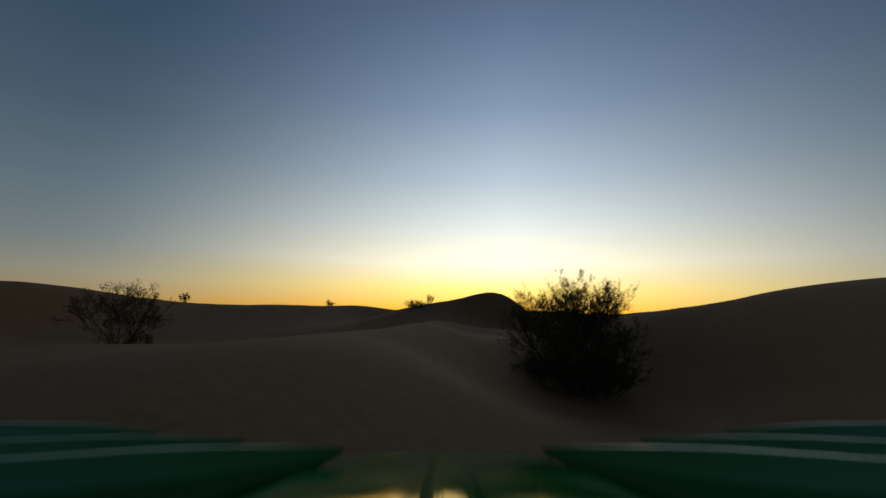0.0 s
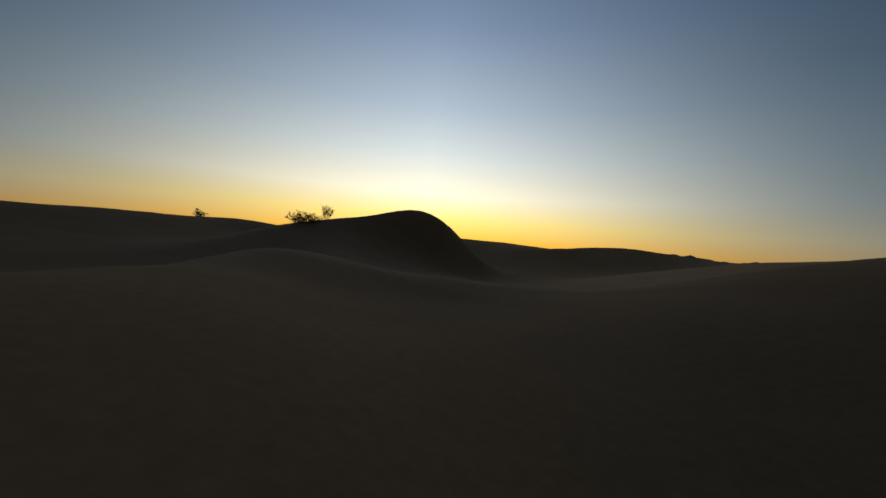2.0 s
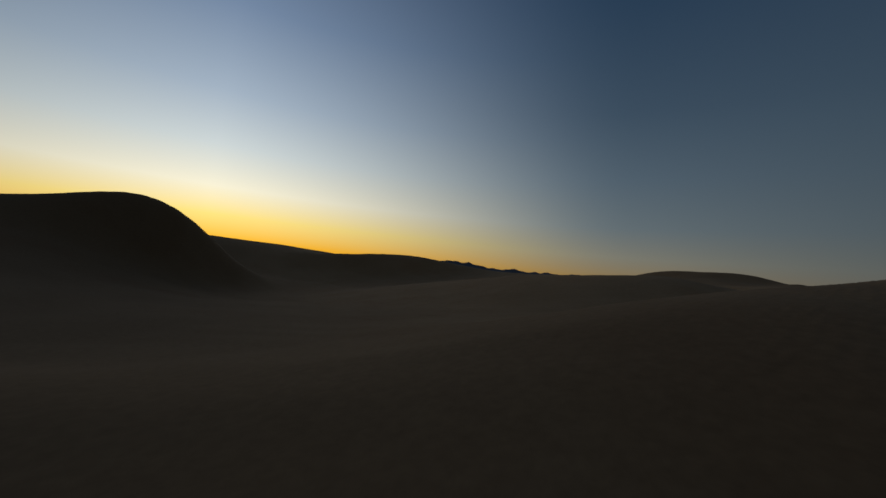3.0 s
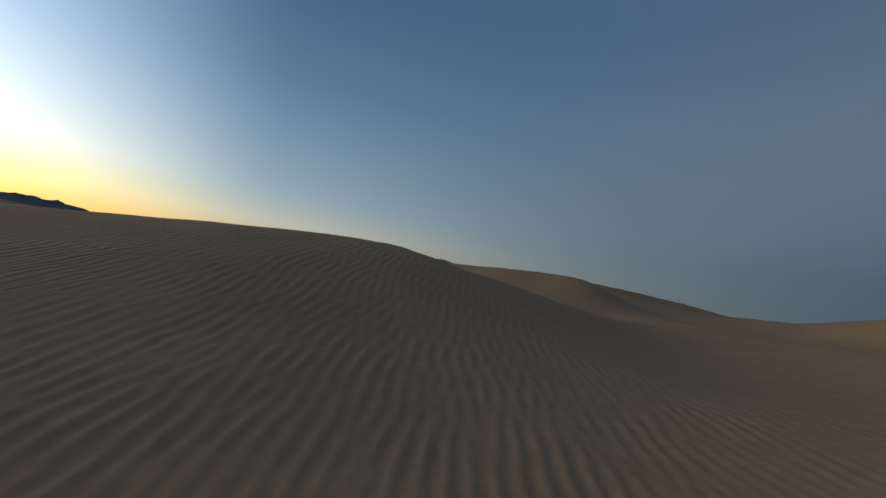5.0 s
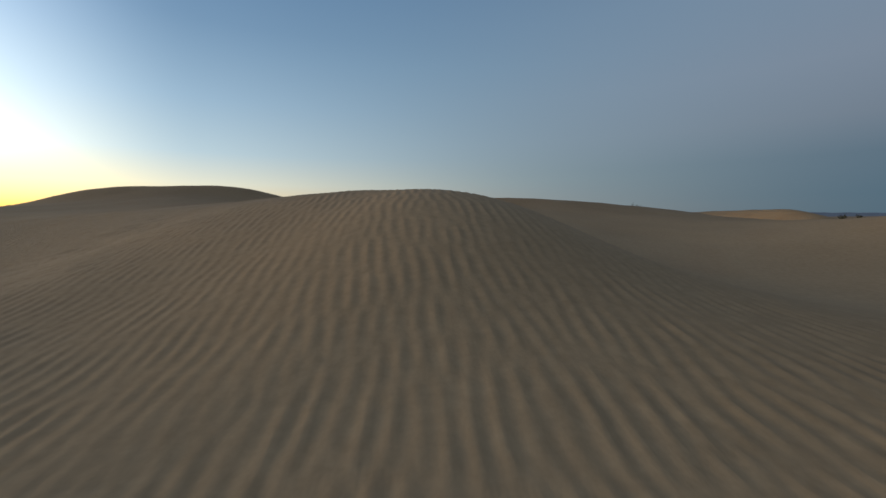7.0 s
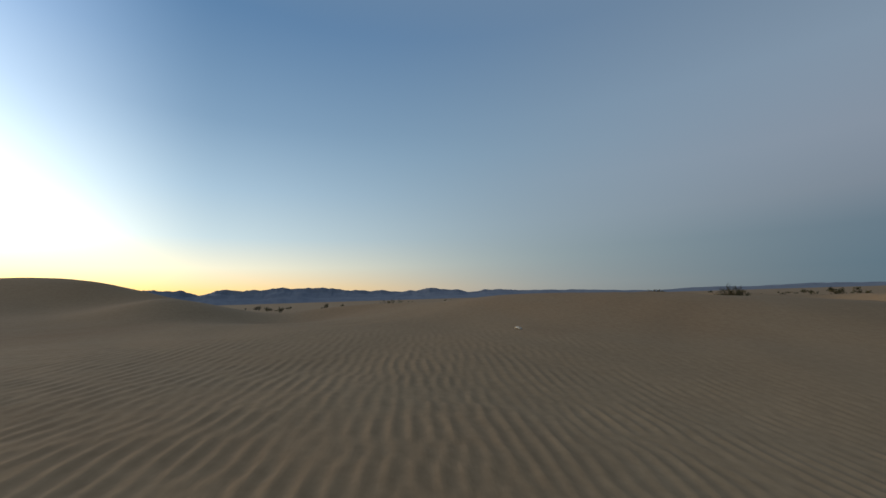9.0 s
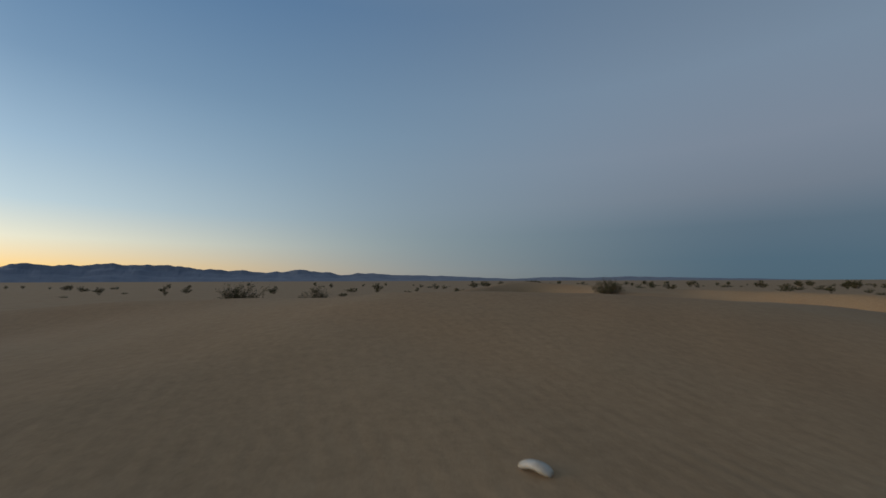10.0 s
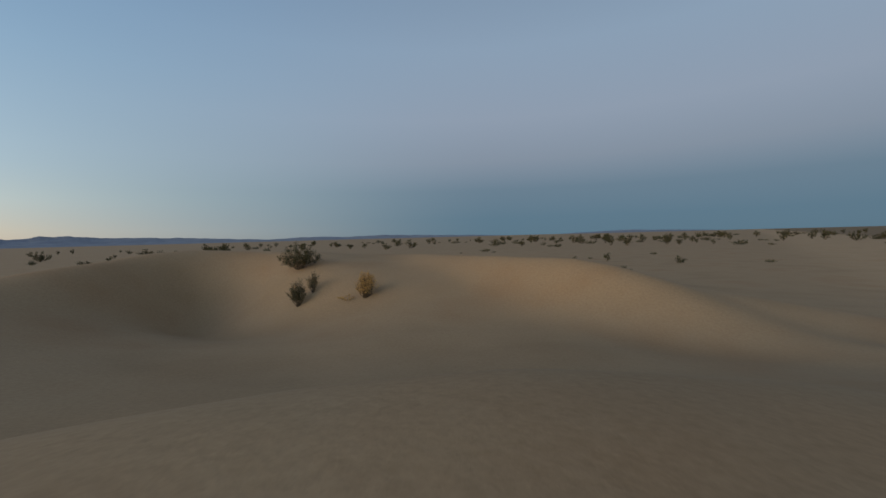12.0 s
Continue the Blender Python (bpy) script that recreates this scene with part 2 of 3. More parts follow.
def axis(lo, hi, step, far, fine_lo, fine_hi, fine):
    inner = np.concatenate([np.arange(lo, fine_lo, step), np.arange(fine_lo, fine_hi, fine), np.arange(fine_hi, hi + step / 2, step)])
    grow, d = [], step
    while not grow or grow[-1] < far:
        d *= 1.09
        grow.append((grow[-1] if grow else 0) + d)
    grow = np.array(grow)
    return np.concatenate([inner[0] - grow[::-1], inner, inner[-1] + grow])


def edge_step(v, lo, hi):
    t = np.clip((v - lo) / (hi - lo), 0, 1)
    return t * t * (3 - 2 * t)


def ripples(nx, ny, dx, dy, length, bearing, spread, seed):
    """Wind ripples: a band of waves of about one length and one heading, which bend, fork and end as real ones do. -1 to 1."""
    rng = np.random.default_rng(seed)
    spec = np.fft.fft2(rng.standard_normal((ny, nx)))
    ky, kx = np.meshgrid(np.fft.fftfreq(ny, dy), np.fft.fftfreq(nx, dx), indexing="ij")
    k, a = np.hypot(kx, ky), np.arctan2(kx, ky)
    off = (a - bearing + math.pi) % (2 * math.pi) - math.pi
    band = np.exp(-((k * length - 1) / 0.13) ** 2 - (off / spread) ** 2)
    wave = np.fft.ifft2(spec * band)
    phase = np.angle(wave)
    # steep lee side, gentle windward side
    h = np.cos(phase + 0.35 * np.sin(phase))
    strength = np.abs(wave) / np.abs(wave).mean()
    return h * np.clip(0.35 + 0.65 * strength, 0, 1.25)


def build_ground():
    dx, dy = 0.16, 0.027
    xs, ys = axis(-30, 105, 0.45, 4600, *RIPPLE_X, dx), axis(-35, 75, 0.45, 4600, *RIPPLE_Y, dy)
    X, Y = np.meshgrid(xs, ys)
    Zg = ground_z(X, Y)
    ix = np.flatnonzero((xs >= RIPPLE_X[0] - 1e-6) & (xs < RIPPLE_X[1] - 1e-6))
    iy = np.flatnonzero((ys >= RIPPLE_Y[0] - 1e-6) & (ys < RIPPLE_Y[1] - 1e-6))
    box = np.ix_(iy, ix)
    xb, yb = X[box], Y[box]
    wave = ripples(len(ix), len(iy), dx, dy, 0.146, radians(-4), 0.58, 5) + 0.25 * ripples(len(ix), len(iy), dx, dy, 0.11, radians(8), 0.5, 6)
    # bold on the open dune flanks, dying out on the packed sand at both ends
    mask = edge_step(xb, 5, 19) * (1 - 0.88 * edge_step(xb, 54, 63)) * (1 - edge_step(xb, 64, 68))
    mask = mask * edge_step(yb, RIPPLE_Y[0], RIPPLE_Y[0] + 3) * (1 - edge_step(yb, RIPPLE_Y[1] - 3, RIPPLE_Y[1]))
    patch = 0.72 + 0.28 * np.sin(0.33 * xb + 1.3 * np.sin(0.21 * yb)) * np.sin(0.27 * yb + 1.1 * np.sin(0.17 * xb))
    Zg[box] += 0.0086 * wave * mask * patch
    nx, ny = len(xs), len(ys)
    co = np.stack([X.ravel(), Y.ravel(), Zg.ravel()], 1)
    i = np.arange(nx * ny).reshape(ny, nx)
    quads = np.stack([i[:-1, :-1], i[:-1, 1:], i[1:, 1:], i[1:, :-1]], -1).reshape(-1, 4)
    me = bpy.data.meshes.new("ground")
    me.vertices.add(len(co))
    me.vertices.foreach_set("co", co.astype(np.float32).ravel())
    me.loops.add(quads.size)
    me.loops.foreach_set("vertex_index", quads.astype(np.int32).ravel())
    me.polygons.add(len(quads))
    me.polygons.foreach_set("loop_start", np.arange(0, quads.size, 4, dtype=np.int32))
    me.polygons.foreach_set("use_smooth", np.ones(len(quads), dtype=bool))
    me.update(calc_edges=True)
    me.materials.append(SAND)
    tagged(new("ground", me), "pale wind-rippled desert sand dunes at dusk", "sand", kind="structure")


build_ground()


# ---- distant mountains ----
def part(name, verts, faces, mat, parent=None, label="", smooth=False):
    me = bpy.data.meshes.new(name)
    me.from_pydata(verts, [], faces)
    if smooth:
        me.polygons.foreach_set("use_smooth", [True] * len(me.polygons))
    me.materials.append(mat)
    ob = new(name, me)
    if parent is not None:
        ob.parent = parent
    if label:
        ob["label"] = label
    return ob


def hazed_rock_material():
    m, nt, bsdf = material("hazed_far_rock", 0.95)
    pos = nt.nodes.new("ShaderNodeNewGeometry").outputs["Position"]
    # distance haze is mixed into the base colour, a lightened blue-grey
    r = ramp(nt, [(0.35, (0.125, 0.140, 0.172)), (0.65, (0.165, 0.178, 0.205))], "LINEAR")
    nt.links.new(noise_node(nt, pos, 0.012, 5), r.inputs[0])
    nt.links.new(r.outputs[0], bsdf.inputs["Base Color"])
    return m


HAZED_ROCK = hazed_rock_material()


def ridge(name, label, lo, hi, dist, height, fade_lo, fade_hi, rough, seed):
    """A jagged ridge on the skyline between two bearings (degrees clockwise from north), dist metres off."""
    verts, faces = [], []
    n = int((hi - lo) / 0.12)
    prof = ((-420, 0.0), (-300, 0.22), (-190, 0.38), (-120, 0.62), (-60, 0.74), (0, 1.0), (300, 0.0))
    for k in range(n + 1):
        deg = lo + (hi - lo) * k / n
        env = min(1.0, (deg - lo) / fade_lo, (hi - deg) / fade_hi)
        env = max(0.0, env) ** 0.8
        for j, (r, f) in enumerate(prof):
            jag = noise.fractal((deg * 0.20 + seed, j * 0.22, seed), 0.95, 2.1, 6)
            h = height * env * f * max(0.25, 0.85 + rough * jag)
            a = radians(deg)
            verts.append(((dist + r) * math.sin(a) + 40, (dist + r) * math.cos(a) + 20, -2 + h))
    m = len(prof)
    for k in range(n):
        for j in range(m - 1):
            faces.append((k * m + j, (k + 1) * m + j, (k + 1) * m + j + 1, k * m + j + 1))
    ob = part(name, verts, faces, HAZED_ROCK)
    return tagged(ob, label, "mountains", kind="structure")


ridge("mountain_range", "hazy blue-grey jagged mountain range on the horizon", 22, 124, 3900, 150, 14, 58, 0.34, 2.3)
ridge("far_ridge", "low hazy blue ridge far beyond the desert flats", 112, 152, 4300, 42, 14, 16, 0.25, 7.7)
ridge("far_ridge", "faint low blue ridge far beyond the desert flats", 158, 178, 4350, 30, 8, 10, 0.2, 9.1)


# ---- desert shrubs ----
def leaf_material(name, a, b):
    m, nt, bsdf = material(name, 0.8)
    bsdf.inputs["Specular IOR Level"].default_value = 0.2
    geo = nt.nodes.new("ShaderNodeNewGeometry")
    r = ramp(nt, [(0.0, a), (1.0, b)], "LINEAR")
    nt.links.new(geo.outputs["Random Per Island"], r.inputs[0])
    nt.links.new(r.outputs[0], bsdf.inputs["Base Color"])
    return m


LEAF = leaf_material("shrub_leaf", (0.032, 0.031, 0.012), (0.085, 0.075, 0.030))
DRY = leaf_material("dry_grass", (0.38, 0.21, 0.06), (0.48, 0.29, 0.10))
BARK = leaf_material("shrub_bark", (0.07, 0.05, 0.032), (0.12, 0.085, 0.055))


def tube(verts, faces, pts, r0, r1, sides):
    """A tapered, bent twig through pts."""
    n = len(pts)
    base = len(verts)
    for i, p in enumerate(pts):
        d = (pts[min(i + 1, n - 1)] - pts[max(i - 1, 0)]).normalized()
        u = d.orthogonal().normalized()
        w = d.cross(u)
        r = r0 + (r1 - r0) * i / (n - 1)
        for k in range(sides):
            a = 2 * math.pi * k / sides
            q = p + (u * math.cos(a) + w * math.sin(a)) * r
            verts.append((q.x, q.y, q.z))
    for i in range(n - 1):
        for k in range(sides):
            a, b = base + i * sides + k, base + i * sides + (k + 1) % sides
            faces.append((a, b, b + sides, a + sides))


def leaf(verts, faces, p, size, rng):
    u = Vector((rng.uniform(-1, 1), rng.uniform(-1, 1), rng.uniform(-0.6, 1))).normalized()
    w = u.orthogonal().normalized()
    w = (w * math.cos(rng.uniform(0, 6.3)) + u.cross(w) * math.sin(rng.uniform(0, 6.3))).normalized()
    b = len(verts)
    for q in (p - u * size * 0.5, p + w * size * 0.22, p + u * size * 0.5, p - w * size * 0.22):
        verts.append((q.x, q.y, q.z))
    faces.append((b, b + 1, b + 2, b + 3))


def shrub(name, label, seed, width, height, stems, twigs, leaves, leaf_size, leaf_mat=None, lean=1.0, category="bush", sides=4, skirt=0, fuzz=0.022, arch=-0.06, bend=0.018, thick=0.008):
    """A many-stemmed desert shrub: stems fan out from one crown, fork into twigs, and carry small leaves towards their ends."""
    rng = random.Random(seed)
    root = new(name)
    tagged(root, label, category, "desert shrubs")
    sv, sf, lv, lf = [], [], [], []
    for s in range(stems + skirt):
        az = 2 * math.pi * (s + rng.uniform(-0.6, 0.6)) / (stems if s < stems else skirt)
        spread = math.sqrt(rng.uniform(0.02, 1.0)) * lean if s < stems else rng.uniform(0.55, 0.85)
        reach = width / 2 * spread * rng.uniform(0.75, 1.0)
        top = height * (1.02 - 0.55 * spread ** 2) * rng.uniform(0.72, 1.05)
        if s >= stems:
            top = height * rng.uniform(0.12, 0.42)
        foot = Vector((math.cos(az), math.sin(az), 0)) * rng.uniform(0.02, 0.10) * width * 0.5
        tip = Vector((math.cos(az) * reach, math.sin(az) * reach, top))
        mid = foot.lerp(tip, 0.5) + Vector((math.cos(az) * 0.10 * reach + rng.uniform(-0.08, 0.08) * width, math.sin(az) * 0.10 * reach + rng.uniform(-0.08, 0.08) * width, arch * height))
        pts = [foot + Vector((0, 0, -0.12))]
        for k in range(1, 7):
            t = k / 6
            p = foot * (1 - t) ** 2 + mid * (2 * t * (1 - t)) + tip * t * t
            pts.append(p + Vector((rng.uniform(-1, 1), rng.uniform(-1, 1), rng.uniform(-1, 1))) * bend * width)
        r0 = thick * height * rng.uniform(0.8, 1.4)
        tube(sv, sf, pts, r0, r0 * 0.28, sides)
        for k in range(twigs):
            i = rng.randint(2, 5)
            a = pts[i].lerp(pts[i + 1], rng.random())
            out = (pts[i + 1] - pts[i]).normalized()
            d = (out + Vector((rng.uniform(-1, 1), rng.uniform(-1, 1), rng.uniform(-0.35, 0.9))) * 0.8).normalized()
            ln = height * rng.uniform(0.14, 0.30)
            bend = Vector((rng.uniform(-1, 1), rng.uniform(-1, 1), rng.uniform(0, 1))) * ln * 0.22
            q = [a, a + d * ln * 0.5 + bend * 0.4, a + d * ln + bend]
            tube(sv, sf, q, r0 * 0.38, r0 * 0.12, 3)
            for _ in range(leaves):
                t = rng.uniform(0.2, 1.05)
                p = a + d * ln * t + bend * t * t + Vector((rng.gauss(0, 1), rng.gauss(0, 1), rng.gauss(0, 1))) * fuzz * height
                p.z = max(p.z, 0.03)
                leaf(lv, lf, p, leaf_size * rng.uniform(0.6, 1.4), rng)
    part("branchwork", sv, sf, BARK, root, "thin dark woody stems")
    part("foliage", lv, lf, leaf_mat or LEAF, root)
    return root


def put(ob, x, y, turn=0.0, scale=1.0, sink=0.05):
    return Matrix.Translation((x, y, float(ground_z(x, y)) - sink)) @ Matrix.Rotation(turn, 4, "Z") @ Matrix.Diagonal((scale, scale, scale, 1))


def limb(sv, sf, lv, lf, start, way, length, radius, level, rng, leaf_size):
    """A branch that curves upwards, and its own finer branches; the finest carry a few small leaves."""
    pts, p, d = [start], start.copy(), way.normalized()
    n = 6 if level == 0 else 4
    for k in range(n):
        d = (d + Vector((rng.uniform(-1, 1), rng.uniform(-1, 1), rng.uniform(-0.55, 0.95))) * (0.16 if level == 0 else 0.24)).normalized()
        p = p + d * length / n
        pts.append(p.copy())
    tube(sv, sf, pts, radius, radius * 0.35, (5, 4, 3, 3)[level])
    if level == 3:
        for _ in range(6):
            q = pts[rng.randint(1, n - 1)].lerp(pts[-1], rng.random())
            leaf(lv, lf, q + Vector((rng.gauss(0, 1), rng.gauss(0, 1), rng.gauss(0, 1))) * 0.025, leaf_size * rng.uniform(0.6, 1.4), rng)
        return
    for k in range((10, 7, 5)[level]):
        t = rng.uniform(0.28, 1.0) if level == 0 else rng.uniform(0.2, 1.0)
        i = min(int(t * n), n - 1)
        a = pts[i].lerp(pts[i + 1], t * n - i)
        out = (pts[i + 1] - pts[i]).normalized()
        side = Vector((rng.uniform(-1, 1), rng.uniform(-1, 1), rng.uniform(-0.5, 0.9))).normalized()
        limb(sv, sf, lv, lf, a, out + side * 0.75, length * rng.uniform(0.34, 0.55) * (1.15 - 0.4 * t), max(0.0032, radius * 0.45), level + 1, rng, leaf_size)


def open_bush(name, label, seed, limbs, leaf_size=0.05, skirt=60, skirt_reach=2.2, skirt_leaf=1.0):
    """A wide desert bush of long arching limbs with open sky between them, over a dense dark foot."""
    rng = random.Random(seed)
    root = tagged(new(name), label, "bush", "desert shrubs")
    sv, sf, lv, lf = [], [], [], []
    for bearing, lean, length in limbs:
        a, b = radians(bearing + rng.uniform(-8, 8)), radians(lean)
        way = Vector((math.sin(a) * math.sin(b), math.cos(a) * math.sin(b), math.cos(b)))
        limb(sv, sf, lv, lf, Vector((math.sin(a), math.cos(a), 0)) * rng.uniform(0.1, 0.35) - Vector((0, 0, 0.15)), way, length, 0.024 * length / 3, 0, rng, leaf_size)
    for _ in range(skirt):
        a, b = rng.uniform(0, 6.283), radians(rng.uniform(20, 62))
        r = skirt_reach * math.sqrt(rng.random())
        way = Vector((math.sin(a) * math.sin(b), math.cos(a) * math.sin(b), math.cos(b)))
        limb(sv, sf, lv, lf, Vector((math.sin(a) * r, math.cos(a) * r, -0.1)), way, rng.uniform(0.75, 1.15), 0.012, 1, rng, leaf_size * skirt_leaf)
    part("branchwork", sv, sf, BARK, root, "thin dark woody stems")
    part("foliage", lv, lf, LEAF, root)
    return root


# ---- the shrubs: near ones each built for itself ----
big = open_bush("creosote_bush", "large dark open-branched bush in a sand hollow", 11,
                [(239, 60, 3.9), (233, 56, 3.4), (220, 54, 2.8), (228, 50, 2.9), (240, 44, 2.7), (222, 40, 2.6), (250, 34, 2.4), (235, 28, 2.7), (215, 26, 2.6), (230, 18, 2.8),
                 (20, 5, 2.8), (80, 8, 3.0), (100, 5, 3.0), (160, 10, 2.9), (60, 10, 2.8), (240, 10, 2.8), (340, 5, 2.5), (120, 12, 2.9), (85, 14, 2.8), (50, 4, 3.0), (140, 6, 3.0),
                 (95, 20, 2.6), (110, 24, 2.5), (105, 36, 2.2), (118, 46, 2.0), (200, 36, 2.4), (180, 42, 2.2), (165, 30, 2.4), (190, 20, 2.7), (150, 20, 2.7), (130, 58, 2.1), (205, 56, 2.2)],
                leaf_size=0.036, skirt=150, skirt_reach=1.35, skirt_leaf=1.35)
big.matrix_basis = put(big, 4.2, 10.45)
lone = open_bush("desert_bush", "tall sparse twiggy desert bush on open sand", 12,
                 [(90, 30, 3.2), (270, 32, 3.3), (20, 12, 3.2), (200, 16, 3.1), (110, 48, 2.8), (250, 50, 2.9), (320, 24, 3.0), (150, 34, 2.6), (60, 40, 2.9), (300, 44, 2.8), (180, 8, 3.2)], leaf_size=0.05, skirt=24, skirt_reach=1.2)
lone.matrix_basis = put(lone, -22.86, 24.53, 0.0, 1.15)
mound = shrub("desert_bush", "broad dark green bush behind a dune crest", 13, 5.0, 3.9, 64, 13, 15, 0.12, skirt=30)
mound.matrix_basis = put(mound, 104.08, 24.09, 1.0)
low_bush = shrub("desert_bush", "low small dark bush beside a larger bush", 15, 3.0, 2.3, 34, 10, 12, 0.11)
low_bush.matrix_basis = put(low_bush, 103.28, 21.39)
round_bush = shrub("desert_bush", "rounded olive bush on a sand slope", 14, 4.0, 3.3, 44, 11, 13, 0.11)
round_bush.matrix_basis = put(round_bush, 112.61, 16.29)
split_bush = shrub("desert_bush", "dark upright bush on the flank of a dune", 16, 1.25, 1.45, 34, 10, 11, 0.06, lean=0.85)
split_bush.matrix_basis = put(split_bush, 89.07, -8.72)
split_two = shrub("desert_bush", "small grey-green bush on the flank of a dune", 17, 0.9, 1.3, 22, 8, 10, 0.055, lean=0.85)
split_two.matrix_basis = put(split_two, 89.07, -9.82)
dry_tuft = shrub("dry_grass_tuft", "tall dry yellow grass tuft on a dune crest", 18, 1.45, 1.5, 60, 7, 6, 0.08, DRY, 0.88, "grass")
dry_tuft.matrix_basis = put(dry_tuft, 85.09, -10.71)
dry_low = shrub("dry_grass_tuft", "low dry yellow grass beside a taller tuft", 19, 1.3, 0.4, 24, 5, 5, 0.06, DRY, 1.0, "grass")
dry_low.matrix_basis = put(dry_low, 86.09, -10.11)
crest_bush = shrub("desert_bush", "dark bush spreading along a far dune crest", 20, 4.2, 1.0, 44, 10, 12, 0.075, skirt=20)
crest_bush.matrix_basis = put(crest_bush, -4.76, 51.15)
crest_top = shrub("desert_bush", "upright thin bush on a far dune crest", 21, 1.5, 1.5, 18, 8, 8, 0.08, lean=0.85)
crest_top.matrix_basis = put(crest_top, -2.96, 51.75)
hollow_bush = shrub("desert_bush", "broad olive bush on the sand beyond the dunes", 22, 3.6, 1.7, 48, 11, 12, 0.08)
hollow_bush.matrix_basis = put(hollow_bush, 93.03, -11.56)
flat_bush = shrub("desert_bush", "low olive bush at the edge of the flats", 23, 3.2, 1.1, 36, 9, 11, 0.09)
flat_bush.matrix_basis = put(flat_bush, 109.91, -13.20)

# ---- shrubs farther off: three kinds, repeated ----
far_kinds = [
    shrub("desert_bush", "dark olive desert bush on the sand flats", 31, 3.8, 1.9, 22, 4, 6, 0.27, sides=3),
    shrub("desert_bush", "low spreading olive bush on the sand flats", 32, 4.8, 1.5, 22, 4, 6, 0.28, sides=3),
    shrub("desert_bush", "upright thin olive bush on the sand flats", 33, 2.6, 1.9, 17, 4, 6, 0.25, lean=0.75, sides=3),
]
first = [True, True, True]


def far_bush(kind, x, y, scale):
    src = far_kinds[kind]
    turn = (x * 1.7 + y * 2.3) % 6.28
    if first[kind]:
        first[kind] = False
        src.matrix_basis = put(src, x, y, turn, scale)
    else:
        copy_thing(src, put(src, x, y, turn, scale))


for kind, x, y, scale in (
    (2, -38.7, 54.7, 0.8), (0, -28.4, 91.0, 0.8), (1, -40.6, 36.9, 0.5), (0, -42.3, 36.6, 0.5),
    (0, 291.0, -25.0, 2.6), (1, 228.0, -26.0, 2.2), (1, 263.0, -7.0, 3.2), (1, 209.0, 3.0, 2.0), (0, 135.2, 14.5, 1.1),
    (2, 91.2, -83.1, 1.1), (0, 77.7, -81.6, 0.9), (1, 87.6, -112.5, 1.0), (1, 145.1, -122.4, 1.9), (1, 173.1, -24.1, 1.2), (0, 218.2, -47.3, 1.2), (2, 233.0, -87.1, 2.0),
    (1, 107.9, -38.4, 0.8), (1, 124.3, -47.1, 1.2), (0, 131.0, -50.0, 1.0), (1, 138.0, -58.0, 1.3), (0, 149.5, -42.0, 1.1), (1, 160.2, -56.3, 1.5), (0, 80.5, -53.3, 0.8), (1, 84.0, -56.0, 0.9),
):
    far_bush(kind, x, y, scale)

# the scrub on the flats to the south-east stands in a broad far band
scrub_rng = random.Random(77)
for k in range(280):
    bearing = radians(scrub_rng.uniform(112, 150) if k % 4 == 0 else scrub_rng.uniform(150, 206))
    d = 185 + 330 * scrub_rng.random() ** 0.8
    far_bush(scrub_rng.randint(0, 2), 70 + d * math.sin(bearing), 10 + d * math.cos(bearing), scrub_rng.uniform(1.1, 3.2))
for k in range(8):
    bearing = radians(scrub_rng.uniform(125, 205))
    d = scrub_rng.uniform(85, 150)
    far_bush(scrub_rng.randint(0, 2), 70 + d * math.sin(bearing), 10 + d * math.cos(bearing), scrub_rng.uniform(0.5, 1.0))
for k in range(60):
    bearing = radians(scrub_rng.uniform(40, 112))
    d = scrub_rng.uniform(170, 450)
    far_bush(scrub_rng.randint(0, 2), 60 + d * math.sin(bearing), 15 + d * math.cos(bearing), scrub_rng.uniform(1.0, 2.4))


# ---- a pale scrap of litter half buried in the sand ----
def build_litter():
    m, nt, bsdf = material("pale_plastic", 0.5)
    r = ramp(nt, [(0.3, (0.38, 0.33, 0.26)), (0.7, (0.55, 0.50, 0.42))], "LINEAR")
    nt.links.new(noise_node(nt, nt.nodes.new("ShaderNodeNewGeometry").outputs["Position"], 14, 4), r.inputs[0])
    nt.links.new(r.outputs[0], bsdf.inputs["Base Color"])
    verts, faces = [], []
    n, k = 9, 8
    for i in range(n):
        t = i / (n - 1)
        rad = 0.045 * math.sin(math.pi * (0.12 + 0.82 * t)) ** 0.6 * (1 + 0.18 * math.sin(7 * t + 1))
        cx, cz = -0.11 + 0.22 * t, 0.03 + 0.035 * math.sin(math.pi * t)
        for j in range(k):
            a = 2 * math.pi * j / k
            verts.append((cx, rad * 1.15 * math.cos(a) + 0.02 * math.sin(3 * t), cz + rad * 0.75 * math.sin(a)))
    for i in range(n - 1):
        for j in range(k):
            faces.append((i * k + j, i * k + (j + 1) % k, (i + 1) * k + (j + 1) % k, (i + 1) * k + j))
    faces.append(tuple(range(k))[::-1])
    faces.append(tuple((n - 1) * k + j for j in range(k)))
    ob = part("litter_scrap", verts, faces, m, smooth=True)
    ob.matrix_basis = put(ob, 61.13, 17.54, 0.6, 0.8, 0.015)
    tagged(ob, "pale crumpled plastic scrap half buried in sand", "litter")


build_litter()


